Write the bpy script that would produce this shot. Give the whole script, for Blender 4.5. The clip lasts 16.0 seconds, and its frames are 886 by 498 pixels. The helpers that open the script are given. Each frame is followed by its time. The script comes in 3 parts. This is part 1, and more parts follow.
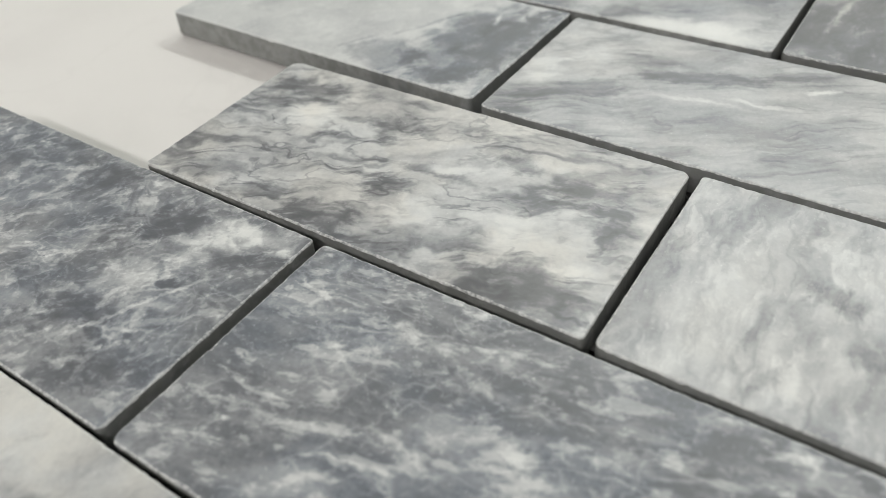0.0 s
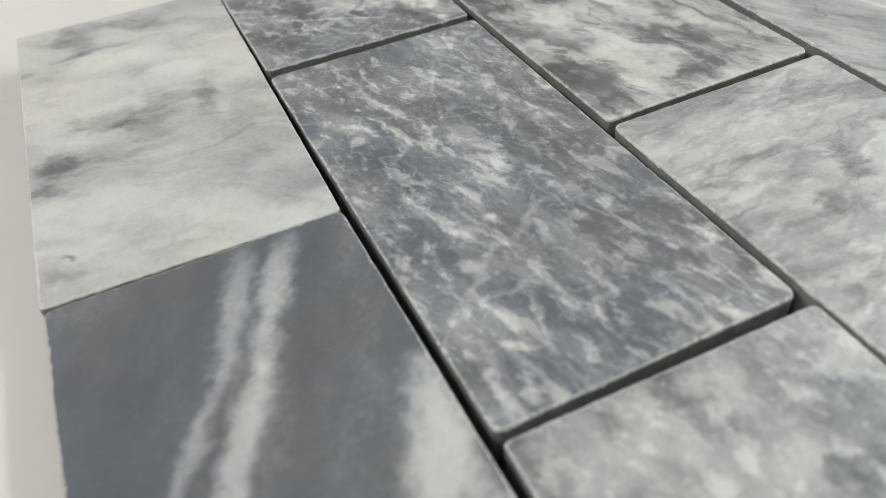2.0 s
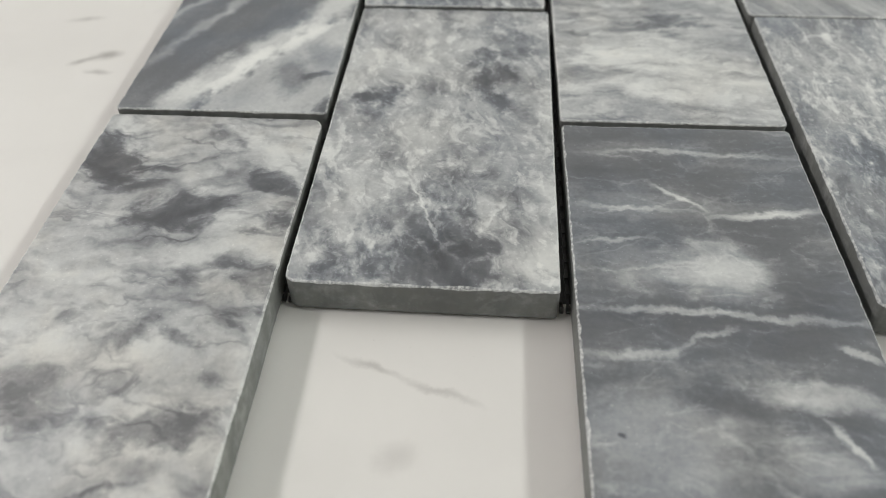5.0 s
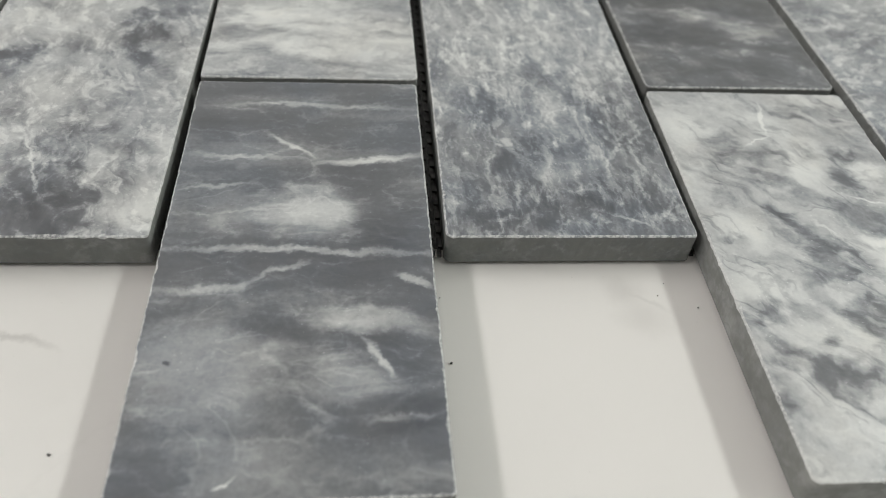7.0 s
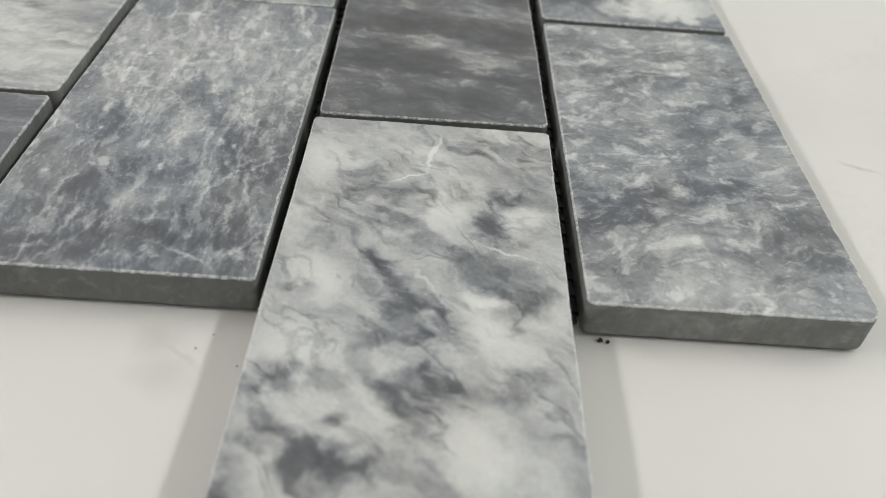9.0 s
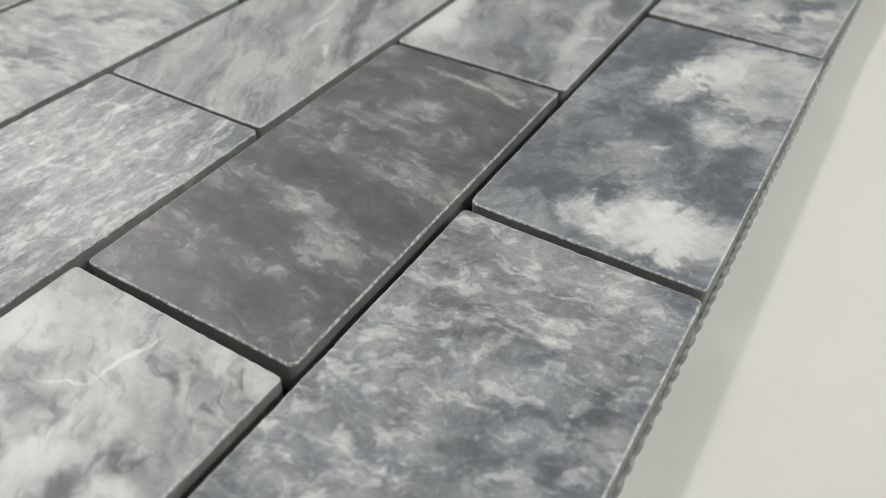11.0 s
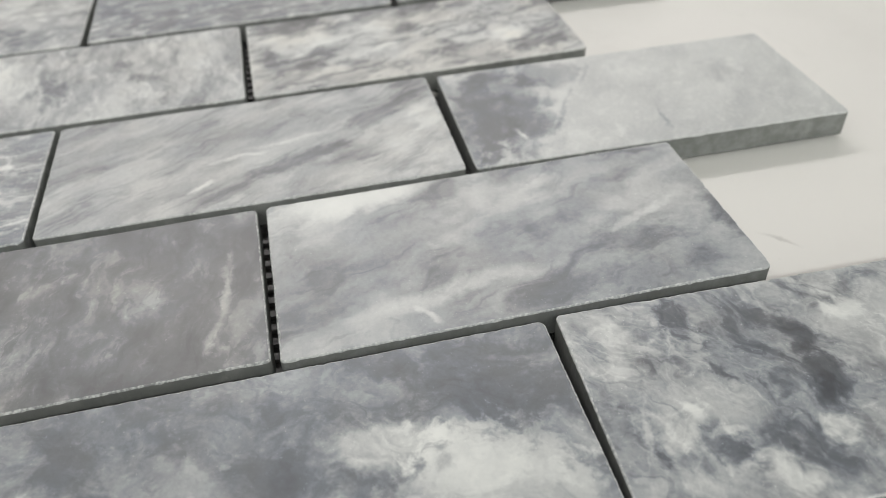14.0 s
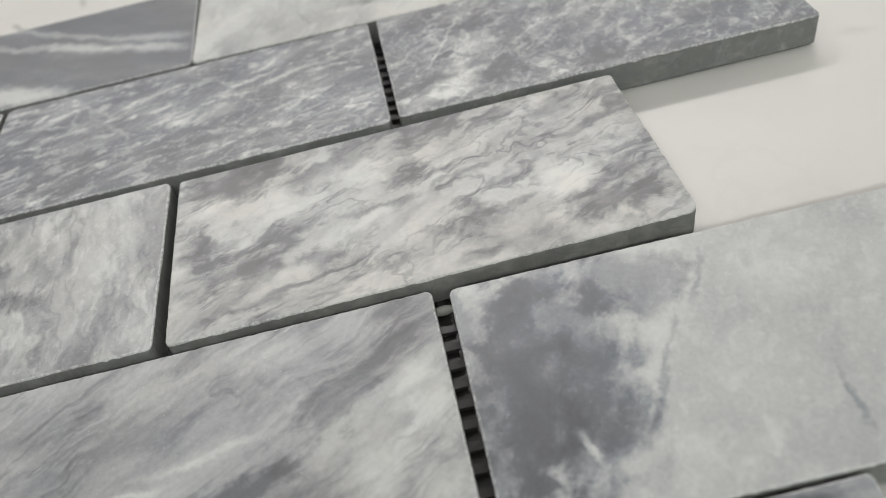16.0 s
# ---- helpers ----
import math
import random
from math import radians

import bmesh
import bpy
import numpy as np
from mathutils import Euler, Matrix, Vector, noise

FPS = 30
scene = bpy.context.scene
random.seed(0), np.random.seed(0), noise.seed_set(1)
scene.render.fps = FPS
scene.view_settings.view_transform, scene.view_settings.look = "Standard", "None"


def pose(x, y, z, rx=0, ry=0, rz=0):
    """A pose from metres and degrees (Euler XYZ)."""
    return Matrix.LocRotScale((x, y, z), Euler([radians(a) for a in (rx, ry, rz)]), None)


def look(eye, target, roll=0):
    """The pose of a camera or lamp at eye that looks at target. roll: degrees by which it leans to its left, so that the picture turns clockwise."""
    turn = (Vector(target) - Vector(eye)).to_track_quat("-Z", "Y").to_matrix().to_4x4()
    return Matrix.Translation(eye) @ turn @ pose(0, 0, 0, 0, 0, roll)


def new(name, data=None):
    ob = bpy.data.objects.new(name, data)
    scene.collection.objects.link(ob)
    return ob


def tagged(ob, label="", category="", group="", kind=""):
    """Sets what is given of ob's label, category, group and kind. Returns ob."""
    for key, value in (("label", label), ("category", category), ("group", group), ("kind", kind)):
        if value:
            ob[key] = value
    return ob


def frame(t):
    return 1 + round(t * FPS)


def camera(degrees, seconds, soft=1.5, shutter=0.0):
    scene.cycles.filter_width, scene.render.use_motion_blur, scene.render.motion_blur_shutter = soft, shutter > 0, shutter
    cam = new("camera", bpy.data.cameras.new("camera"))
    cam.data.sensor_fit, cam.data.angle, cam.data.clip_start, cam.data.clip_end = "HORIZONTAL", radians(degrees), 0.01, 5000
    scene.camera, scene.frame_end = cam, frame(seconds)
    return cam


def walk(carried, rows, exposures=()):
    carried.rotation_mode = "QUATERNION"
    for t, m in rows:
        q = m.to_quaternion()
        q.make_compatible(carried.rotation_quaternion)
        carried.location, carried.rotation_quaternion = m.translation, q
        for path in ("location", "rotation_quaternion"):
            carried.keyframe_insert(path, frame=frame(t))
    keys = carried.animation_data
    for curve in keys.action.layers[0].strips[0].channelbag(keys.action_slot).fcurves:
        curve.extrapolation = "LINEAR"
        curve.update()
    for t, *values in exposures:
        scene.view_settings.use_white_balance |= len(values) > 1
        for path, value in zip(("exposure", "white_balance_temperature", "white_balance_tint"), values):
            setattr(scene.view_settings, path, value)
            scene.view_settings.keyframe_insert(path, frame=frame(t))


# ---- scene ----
# ---- camera ----
cam = camera(59.29, 16.0, soft=0.8)
PATH = [
    (0, look((-0.12354, 0.16966, 0.09703), (-0.03361, 0.23662, -0.00263), -4.82)),
    (0.5, look((-0.12791, 0.15625, 0.09359), (-0.04858, 0.23514, -0.00633), -5.18)),
    (1, look((-0.13003, 0.13963, 0.09053), (-0.06292, 0.22918, -0.00936), -5.49)),
    (1.5, look((-0.13030, 0.12266, 0.08909), (-0.07545, 0.21898, -0.01198), -5.23)),
    (2, look((-0.12217, 0.10201, 0.08790), (-0.08183, 0.20499, -0.01343), -5.42)),
    (2.5, look((-0.11342, 0.07941, 0.08974), (-0.08716, 0.18706, -0.01137), -4.98)),
    (3, look((-0.10422, 0.05385, 0.08900), (-0.09237, 0.16415, -0.01197), -4.37)),
    (3.5, look((-0.09189, 0.02708, 0.09370), (-0.09379, 0.13719, -0.00814), -3.47)),
    (3.7, look((-0.08623, 0.01534, 0.09476), (-0.09418, 0.12445, -0.00786), -3.59)),
    (5.8, look((-0.05374, -0.05305, 0.11199), (-0.05535, 0.05234, 0.00526), 2.74)),
    (6, look((-0.04969, -0.05447, 0.11234), (-0.04796, 0.05069, 0.00539), 3.65)),
    (6.5, look((-0.03331, -0.05454, 0.11079), (-0.02336, 0.05041, 0.00408), 5.42)),
    (7, look((-0.01417, -0.04868, 0.10750), (0.00149, 0.05513, 0.00036), 5.96)),
    (7.5, look((0.00082, -0.04628, 0.10338), (0.02273, 0.05806, -0.00214), 6.62)),
    (8, look((0.01188, -0.04811, 0.10193), (0.03863, 0.05761, -0.00107), 6.71)),
    (8.5, look((0.04657, -0.04639, 0.09914), (0.06455, 0.06339, -0.00149), 6.20)),
    (9, look((0.07501, -0.03539, 0.09328), (0.07866, 0.07682, -0.00620), 5.01)),
    (9.5, look((0.09822, -0.01496, 0.09431), (0.08535, 0.09680, -0.00491), 3.62)),
    (9.7, look((0.10802, -0.00693, 0.09572), (0.08866, 0.10334, -0.00412), 3.14)),
    (11.8, look((0.18124, 0.08323, 0.10452), (0.10326, 0.16683, 0.00741), 0.48)),
    (12, look((0.18653, 0.09385, 0.10564), (0.10398, 0.17315, 0.00870), 0.34)),
    (12.5, look((0.19738, 0.12189, 0.10801), (0.10483, 0.18955, 0.01129), 0.02)),
    (13, look((0.20380, 0.15128, 0.10931), (0.10222, 0.20484, 0.01281), -0.81)),
    (13.5, look((0.20495, 0.18135, 0.11081), (0.09656, 0.21964, 0.01445), -1.75)),
    (14, look((0.19733, 0.21274, 0.11328), (0.08530, 0.23490, 0.01602), -2.77)),
    (14.5, look((0.18041, 0.23054, 0.10626), (0.06716, 0.24406, 0.00884), -4.00)),
    (15, look((0.15113, 0.23815, 0.10511), (0.03787, 0.24870, 0.00733), -5.79)),
    (15.5, look((0.12294, 0.24308, 0.10360), (0.01119, 0.25029, 0.00380), -8.26)),
    (16, look((0.09398, 0.25109, 0.10677), (-0.01385, 0.25284, 0.00250), -13.14)),
]
walk(cam, PATH, [(0.0, -0.09), (1.5, -0.06), (2.5, -0.05), (3.7, -0.14), (6.0, -0.11), (8.0, -0.11), (9.7, -0.14), (12.0, -0.12), (14.0, -0.18), (15.0, -0.25), (16.0, -0.29)])
cam.data.dof.use_dof = True
cam.data.dof.focus_distance = 0.145
cam.data.dof.aperture_fstop = 17

# ---- light: two long ceiling panels in a plain white room ----
world = bpy.data.worlds.new("world")
scene.world = world
world.use_nodes = True
world.node_tree.nodes["Background"].inputs[0].default_value = (0.9, 0.95, 1.0, 1)
world.node_tree.nodes["Background"].inputs[1].default_value = 0.1


def ceiling_lamp(x, y, z, size, length, power, colour):
    data = bpy.data.lights.new("ceiling_lamp", "AREA")
    data.shape, data.size, data.size_y = "RECTANGLE", size, length
    data.energy, data.color = power, colour
    ob = new("ceiling_lamp", data)
    ob.matrix_world = pose(x, y, z)
    return ob


ceiling_lamp(-1.9, 0.1, 1.75, 0.3, 2.4, 43.5, (1, 0.958, 0.945))
ceiling_lamp(1.9, 0.1, 1.75, 0.3, 2.4, 43.5, (0.968, 1.0, 0.962))


# ---- node helpers ----
class Nodes:
    def __init__(self, name):
        self.mat = bpy.data.materials.new(name)
        self.mat.use_nodes = True
        self.tree = self.mat.node_tree
        self.bsdf = self.tree.nodes["Principled BSDF"]

    def put(self, socket, value):
        if isinstance(value, bpy.types.NodeSocket):
            self.tree.links.new(value, socket)
        else:
            socket.default_value = value

    def math(self, op, a, b=0.0, c=0.0):
        n = self.tree.nodes.new("ShaderNodeMath")
        n.operation = op
        for s, v in zip(n.inputs, (a, b, c)):
            self.put(s, v)
        return n.outputs[0]

    def vec(self, op, a, b=None, scale=None):
        n = self.tree.nodes.new("ShaderNodeVectorMath")
        n.operation = op
        self.put(n.inputs[0], a)
        if b is not None:
            self.put(n.inputs[1], b)
        if scale is not None:
            self.put(n.inputs["Scale"], scale)
        return n.outputs["Value"] if op == "LENGTH" else n.outputs[0]

    def noise(self, v, scale, detail=5.0, rough=0.6, distortion=0.0):
        n = self.tree.nodes.new("ShaderNodeTexNoise")
        self.put(n.inputs["Vector"], v)
        n.inputs["Scale"].default_value = scale
        n.inputs["Detail"].default_value = detail
        n.inputs["Roughness"].default_value = rough
        n.inputs["Distortion"].default_value = distortion
        return n

    def frame_of(self, v, loc, angle, scale):
        n = self.tree.nodes.new("ShaderNodeMapping")
        n.vector_type = "TEXTURE"
        self.put(n.inputs["Vector"], v)
        n.inputs["Location"].default_value = loc
        n.inputs["Rotation"].default_value = (0, 0, radians(angle))
        n.inputs["Scale"].default_value = scale
        return n.outputs[0]

    def step(self, x, lo, hi, a=0.0, b=1.0):
        n = self.tree.nodes.new("ShaderNodeMapRange")
        n.interpolation_type = "SMOOTHSTEP"
        for s, v in zip(n.inputs, (x, lo, hi, a, b)):
            self.put(s, v)
        return n.outputs[0]

    def ramp(self, x, stops):
        n = self.tree.nodes.new("ShaderNodeValToRGB")
        self.put(n.inputs[0], x)
        e = n.color_ramp.elements
        while len(e) < len(stops):
            e.new(0.5)
        for el, (p, c) in zip(e, stops):
            el.position, el.color = p, (*c, 1)
        return n.outputs[0]

    def mix(self, f, a, b, blend="MIX"):
        n = self.tree.nodes.new("ShaderNodeMix")
        n.data_type, n.blend_type = "RGBA", blend
        self.put(n.inputs[0], f)
        for s, v in ((n.inputs[6], a), (n.inputs[7], b)):
            self.put(s, (*v, 1) if isinstance(v, tuple) else v)
        return n.outputs[2]

    def bump(self, height, strength, distance):
        n = self.tree.nodes.new("ShaderNodeBump")
        n.inputs["Strength"].default_value = strength
        n.inputs["Distance"].default_value = distance
        self.put(n.inputs["Height"], height)
        self.put(self.bsdf.inputs["Normal"], n.outputs[0])

    def patches(self, v, total, feats, inner, ragged=0.0):
        """Adds soft oval patches and veins: (x, y, angle, half length, half width, amount), in millimetres."""
        for x, y, angle, hl, hw, amount in feats:
            d = self.vec("LENGTH", self.frame_of(v, (x, y, 0), angle, (hl * 1.35, hw * (1.05 if hw >= 15 else 1.7 if hw >= 2 else 1.25), 1000)))
            d = self.math("ADD", d, ragged)
            s = self.step(d, 0.7 if hw >= 13 else 0.5 if hw >= 7 else inner, 1.0, amount * 1.2, 0.0)
            total = self.math("ADD", total, s)
        return total


def painted(name, colour, rough, grain=8.0):
    n = Nodes(name)
    tc = n.tree.nodes.new("ShaderNodeTexCoord")
    a = n.noise(tc.outputs["Object"], grain, 6).outputs[0]
    b = n.noise(tc.outputs["Object"], grain * 30, 3).outputs[0]
    n.put(n.bsdf.inputs["Base Color"], n.mix(n.step(a, 0.3, 0.7, 0.0, 0.12), colour, tuple(c * 0.8 for c in colour)))
    n.bsdf.inputs["Roughness"].default_value = rough
    n.bump(b, 0.1, 0.002)
    return n.mat


# near-black colour that paints the contact shadow round each tile's foot
contact_shade = painted("dark_contact_shade", (0.028, 0.027, 0.025), 0.6, 300.0)


def marble(seed, base, contrast, angle, stretch, freq, warp, speck, vein, cool, broken, clouds, veins, smoke=0.0):
    """Grey marble; angle and stretch give the grain's way, cool runs from warm brown grey (-1) to slate blue (1)."""
    n = Nodes("grey_marble")
    tc = n.tree.nodes.new("ShaderNodeTexCoord")
    mm = n.vec("SCALE", tc.outputs["Object"], scale=1000.0)
    off = n.vec("ADD", mm, (seed * 137.3, seed * 91.7, seed * 53.1))
    # broad and fine warps give ragged borders
    w1 = n.vec("SUBTRACT", n.noise(off, 0.055, 3, 0.55).outputs["Color"], (0.5, 0.5, 0.5))
    w2 = n.vec("SUBTRACT", n.noise(off, 0.2, 3, 0.55).outputs["Color"], (0.5, 0.5, 0.5))
    w = n.vec("ADD", n.vec("SCALE", w1, scale=warp * 1.6), n.vec("SCALE", w2, scale=warp * 0.30))
    w3 = n.vec("SUBTRACT", n.noise(off, 0.75, 3, 0.6).outputs["Color"], (0.5, 0.5, 0.5))
    drift = n.vec("ADD", n.vec("SCALE", w1, scale=5.0), n.vec("ADD", n.vec("SCALE", w2, scale=3.4), n.vec("SCALE", w3, scale=1.6)))
    p = n.vec("ADD", mm, n.vec("MULTIPLY", drift, (1.0, 1.0, 0)))
    q = n.vec("ADD", off, w)
    flow = n.frame_of(q, (0, 0, 0), angle, (1, stretch, 1))
    n1 = n.noise(flow, freq, 5, 0.5).outputs[0]
    q2 = n.vec("ADD", off, n.vec("SCALE", w, scale=0.75))
    n2 = n.noise(n.frame_of(q2, (0, 0, 0), angle, (1, stretch * 0.8, 1)), freq * 3.0, 5, 0.58).outputs[0]
    n3 = n.noise(off, 1.1, 3, 0.6).outputs[0]
    f = n.step(n1, 0.36, 0.64, base - contrast * 0.8, base + contrast * 0.8)
    f = n.math("ADD", f, n.step(n2, 0.34, 0.66, -contrast * 0.42, contrast * 0.42))
    f = n.math("ADD", f, n.math("MULTIPLY_ADD", n3, 0.20, -0.10))
    ragged = n.step(n2, 0.3, 0.7, -0.26, 0.26) if broken >= 0.3 else n.step(n2, 0.3, 0.7, -0.2, 0.2)
    ragged = n.math("ADD", ragged, n.math("MULTIPLY_ADD", n.noise(off, 0.35, 4, 0.6).outputs[0], 0.4, -0.2))
    if speck:
        s = n.noise(n.frame_of(q, (7, 3, 0), angle, (1, 1 + stretch * 0.5, 1)), 0.30, 4, 0.6).outputs[0]
        f = n.math("ADD", f, n.step(s, 0.52, 0.64, -speck * 0.25, speck))
        s2 = n.noise(off, 0.9, 2, 0.5).outputs[0]
        f = n.math("ADD", f, n.step(s2, 0.60, 0.72, 0.0, speck * 0.6))
        # rounded pale crystals, a millimetre or two across, in some of the cells
        for size, share, amount in ((0.2, 0.62, 1.5), (0.42, 0.7, 1.2)):
            cell = n.tree.nodes.new("ShaderNodeTexVoronoi")
            cell.inputs["Scale"].default_value = size
            n.put(cell.inputs["Vector"], n.frame_of(n.vec("ADD", q2, n.vec("SCALE", w3, scale=2.0)), (5, 1, 0), angle, (1, 1 + stretch * 0.12, 1)))
            pick = n.tree.nodes.new("ShaderNodeSeparateColor")
            n.put(pick.inputs[0], cell.outputs["Color"])
            dot = n.step(cell.outputs["Distance"], 0.12, 0.34, speck * amount, 0.0)
            f = n.math("ADD", f, n.math("MULTIPLY", dot, n.step(pick.outputs[0], share, share + 0.2)))
    if vein:
        v = n.noise(n.frame_of(q, (31, 17, 0), angle, (1, 1 + stretch * 0.3, 1)), 0.06, 4, 0.55, 0.8).outputs[0]
        v = n.math("ABSOLUTE", n.math("SUBTRACT", v, 0.5))
        fade = n.step(n.noise(off, 0.05, 2).outputs[0], 0.42, 0.58)
        f = n.math("ADD", f, n.math("MULTIPLY", n.step(v, 0.0, 0.022, vein, 0.0), fade))
        # a web of hair-thin pale threads round darker cells
        for size, width, amount in ((0.085, 0.05, 1.5), (0.2, 0.075, 1.0)):
            fray = n.vec("SCALE", n.vec("SUBTRACT", n.noise(off, 0.3, 4, 0.65).outputs["Color"], (0.5, 0.5, 0.5)), scale=3.5)
            web = n.tree.nodes.new("ShaderNodeTexVoronoi")
            web.feature = "DISTANCE_TO_EDGE"
            web.inputs["Scale"].default_value = size
            n.put(web.inputs["Vector"], n.frame_of(n.vec("ADD", q2, fray), (3, 9, 0), angle, (1, 1 + stretch * 0.25, 1)))
            patchy = n.step(n.noise(off, size * 0.9, 3, 0.6).outputs[0], 0.44, 0.58)
            f = n.math("ADD", f, n.math("MULTIPLY", n.step(web.outputs["Distance"], 0.0, width, vein * amount, 0.0), patchy))
    if smoke:
        # smoky dark lines that wander along the grain and fade in and out
        for k, width, amount in ((0.7, 0.075, 1.0), (1.6, 0.06, 0.7)):
            a = n.noise(n.frame_of(n.vec("ADD", off, n.vec("SCALE", w, scale=0.9)), (40 * k, 23, 0), angle, (1, stretch * 1.4, 1)), freq * k, 4, 0.5, 0.5).outputs[0]
            ridge = n.step(n.math("ABSOLUTE", n.math("SUBTRACT", a, 0.5)), 0.0, width, -smoke * amount, 0.0)
            f = n.math("ADD", f, n.math("MULTIPLY", ridge, n.step(n.noise(off, 0.06 * k, 3, 0.5).outputs[0], 0.40, 0.58)))
    # pale dots paint both dust and crystal glints; the dark ones are pits
    dust = n.noise(off, 1.9, 1, 0.4).outputs[0]
    f = n.math("ADD", f, n.step(dust, 0.735, 0.775, 0.0, 0.16))
    f = n.math("ADD", f, n.step(dust, 0.265, 0.235, 0.0, -0.06))
    breaks = n.noise(n.frame_of(q, (11, 5, 0), angle, (1, stretch * 0.8, 1)), freq * 2.2, 4, 0.55).outputs[0]
    cloud = n.patches(p, 0.0, clouds, 0.3, ragged)
    f = n.math("ADD", f, n.math("MULTIPLY", cloud, n.step(breaks, 0.28, 0.66, 1.0 - 0.65 * broken, 1.0 + 0.3 * broken)))
    thin = n.patches(p, 0.0, veins, 0.15, n.math("MULTIPLY", ragged, 0.8))
    f = n.math("ADD", f, n.math("MULTIPLY", thin, n.step(breaks, 0.3, 0.6, 1.0 - 0.5 * broken, 1.0)))
    f = n.math("MULTIPLY_ADD", n.math("TANH", n.math("MULTIPLY_ADD", f, 2.0, -1.0)), 0.5, 0.5)
    grey = n.ramp(f, ((0.0, (0.040, 0.043, 0.050)), (0.25, (0.135, 0.143, 0.157)), (0.5, (0.35, 0.362, 0.373)), (0.78, (0.625, 0.64, 0.633)), (1.0, (0.82, 0.83, 0.81))))
    hue = n.step(n.noise(off, 0.045, 4, 0.6).outputs[0], 0.38, 0.62, -0.35, 0.35)
    hue = n.math("ADD", hue, cool)
    slate = n.math("MULTIPLY", n.step(hue, -0.3, 1.2), n.step(f, 0.72, 0.2))
    blue = n.mix(slate, (1.0, 1.0, 0.99), (0.90, 0.985, 1.085))
    warm = n.mix(n.step(hue, 0.0, -1.6), (1.0, 1.0, 1.0), (1.06, 0.995, 0.91))
    col = n.mix(1.0, n.mix(1.0, grey, blue, "MULTIPLY"), warm, "MULTIPLY")
    n.put(n.bsdf.inputs["Base Color"], col)
    n.put(n.bsdf.inputs["Roughness"], n.math("MULTIPLY_ADD", n3, 0.14, 0.345))
    n.bsdf.inputs["Specular IOR Level"].default_value = 0.9
    fine = n.noise(off, 1.6, 4, 0.7).outputs[0]
    n.bump(fine, 0.08, 0.00025)
    n.step(n.noise(off, 1.5, 3, 0.6).outputs[0], 0.40, 0.62, 0.2, 0.8).node.name = "bruise"
    n.step(n.noise(off, 0.3, 4, 0.65).outputs[0], 0.35, 0.65, 0.72, 0.94).node.name = "dust_and_shade"
    # pale bruised crystals along the arrises
    edge = n.mat.copy()
    edge.name = "bruised_marble_arris"
    t = edge.node_tree
    b = t.nodes["Principled BSDF"]
    link = b.inputs["Base Color"].links[0]
    src = link.from_socket
    m = t.nodes.new("ShaderNodeMix")
    m.data_type = "RGBA"
    t.links.new(t.nodes["bruise"].outputs[0], m.inputs[0])
    m.inputs[7].default_value = (0.72, 0.73, 0.71, 1)
    t.links.new(src, m.inputs[6])
    t.links.new(m.outputs[2], b.inputs["Base Color"])
    b.inputs["Roughness"].default_value = 0.5
    # sawn, dusty sides, with their shade painted in as a darker grey
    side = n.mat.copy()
    side.name = "shaded_sawn_marble_side"
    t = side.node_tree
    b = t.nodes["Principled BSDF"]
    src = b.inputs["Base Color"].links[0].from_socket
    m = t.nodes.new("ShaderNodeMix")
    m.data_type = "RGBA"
    t.links.new(t.nodes["dust_and_shade"].outputs[0], m.inputs[0])
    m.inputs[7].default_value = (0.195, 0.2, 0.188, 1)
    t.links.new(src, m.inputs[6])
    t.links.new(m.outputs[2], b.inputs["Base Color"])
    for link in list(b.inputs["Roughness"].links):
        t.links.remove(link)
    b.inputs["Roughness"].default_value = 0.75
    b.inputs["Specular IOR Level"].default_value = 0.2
    return n.mat, edge, side, contact_shade


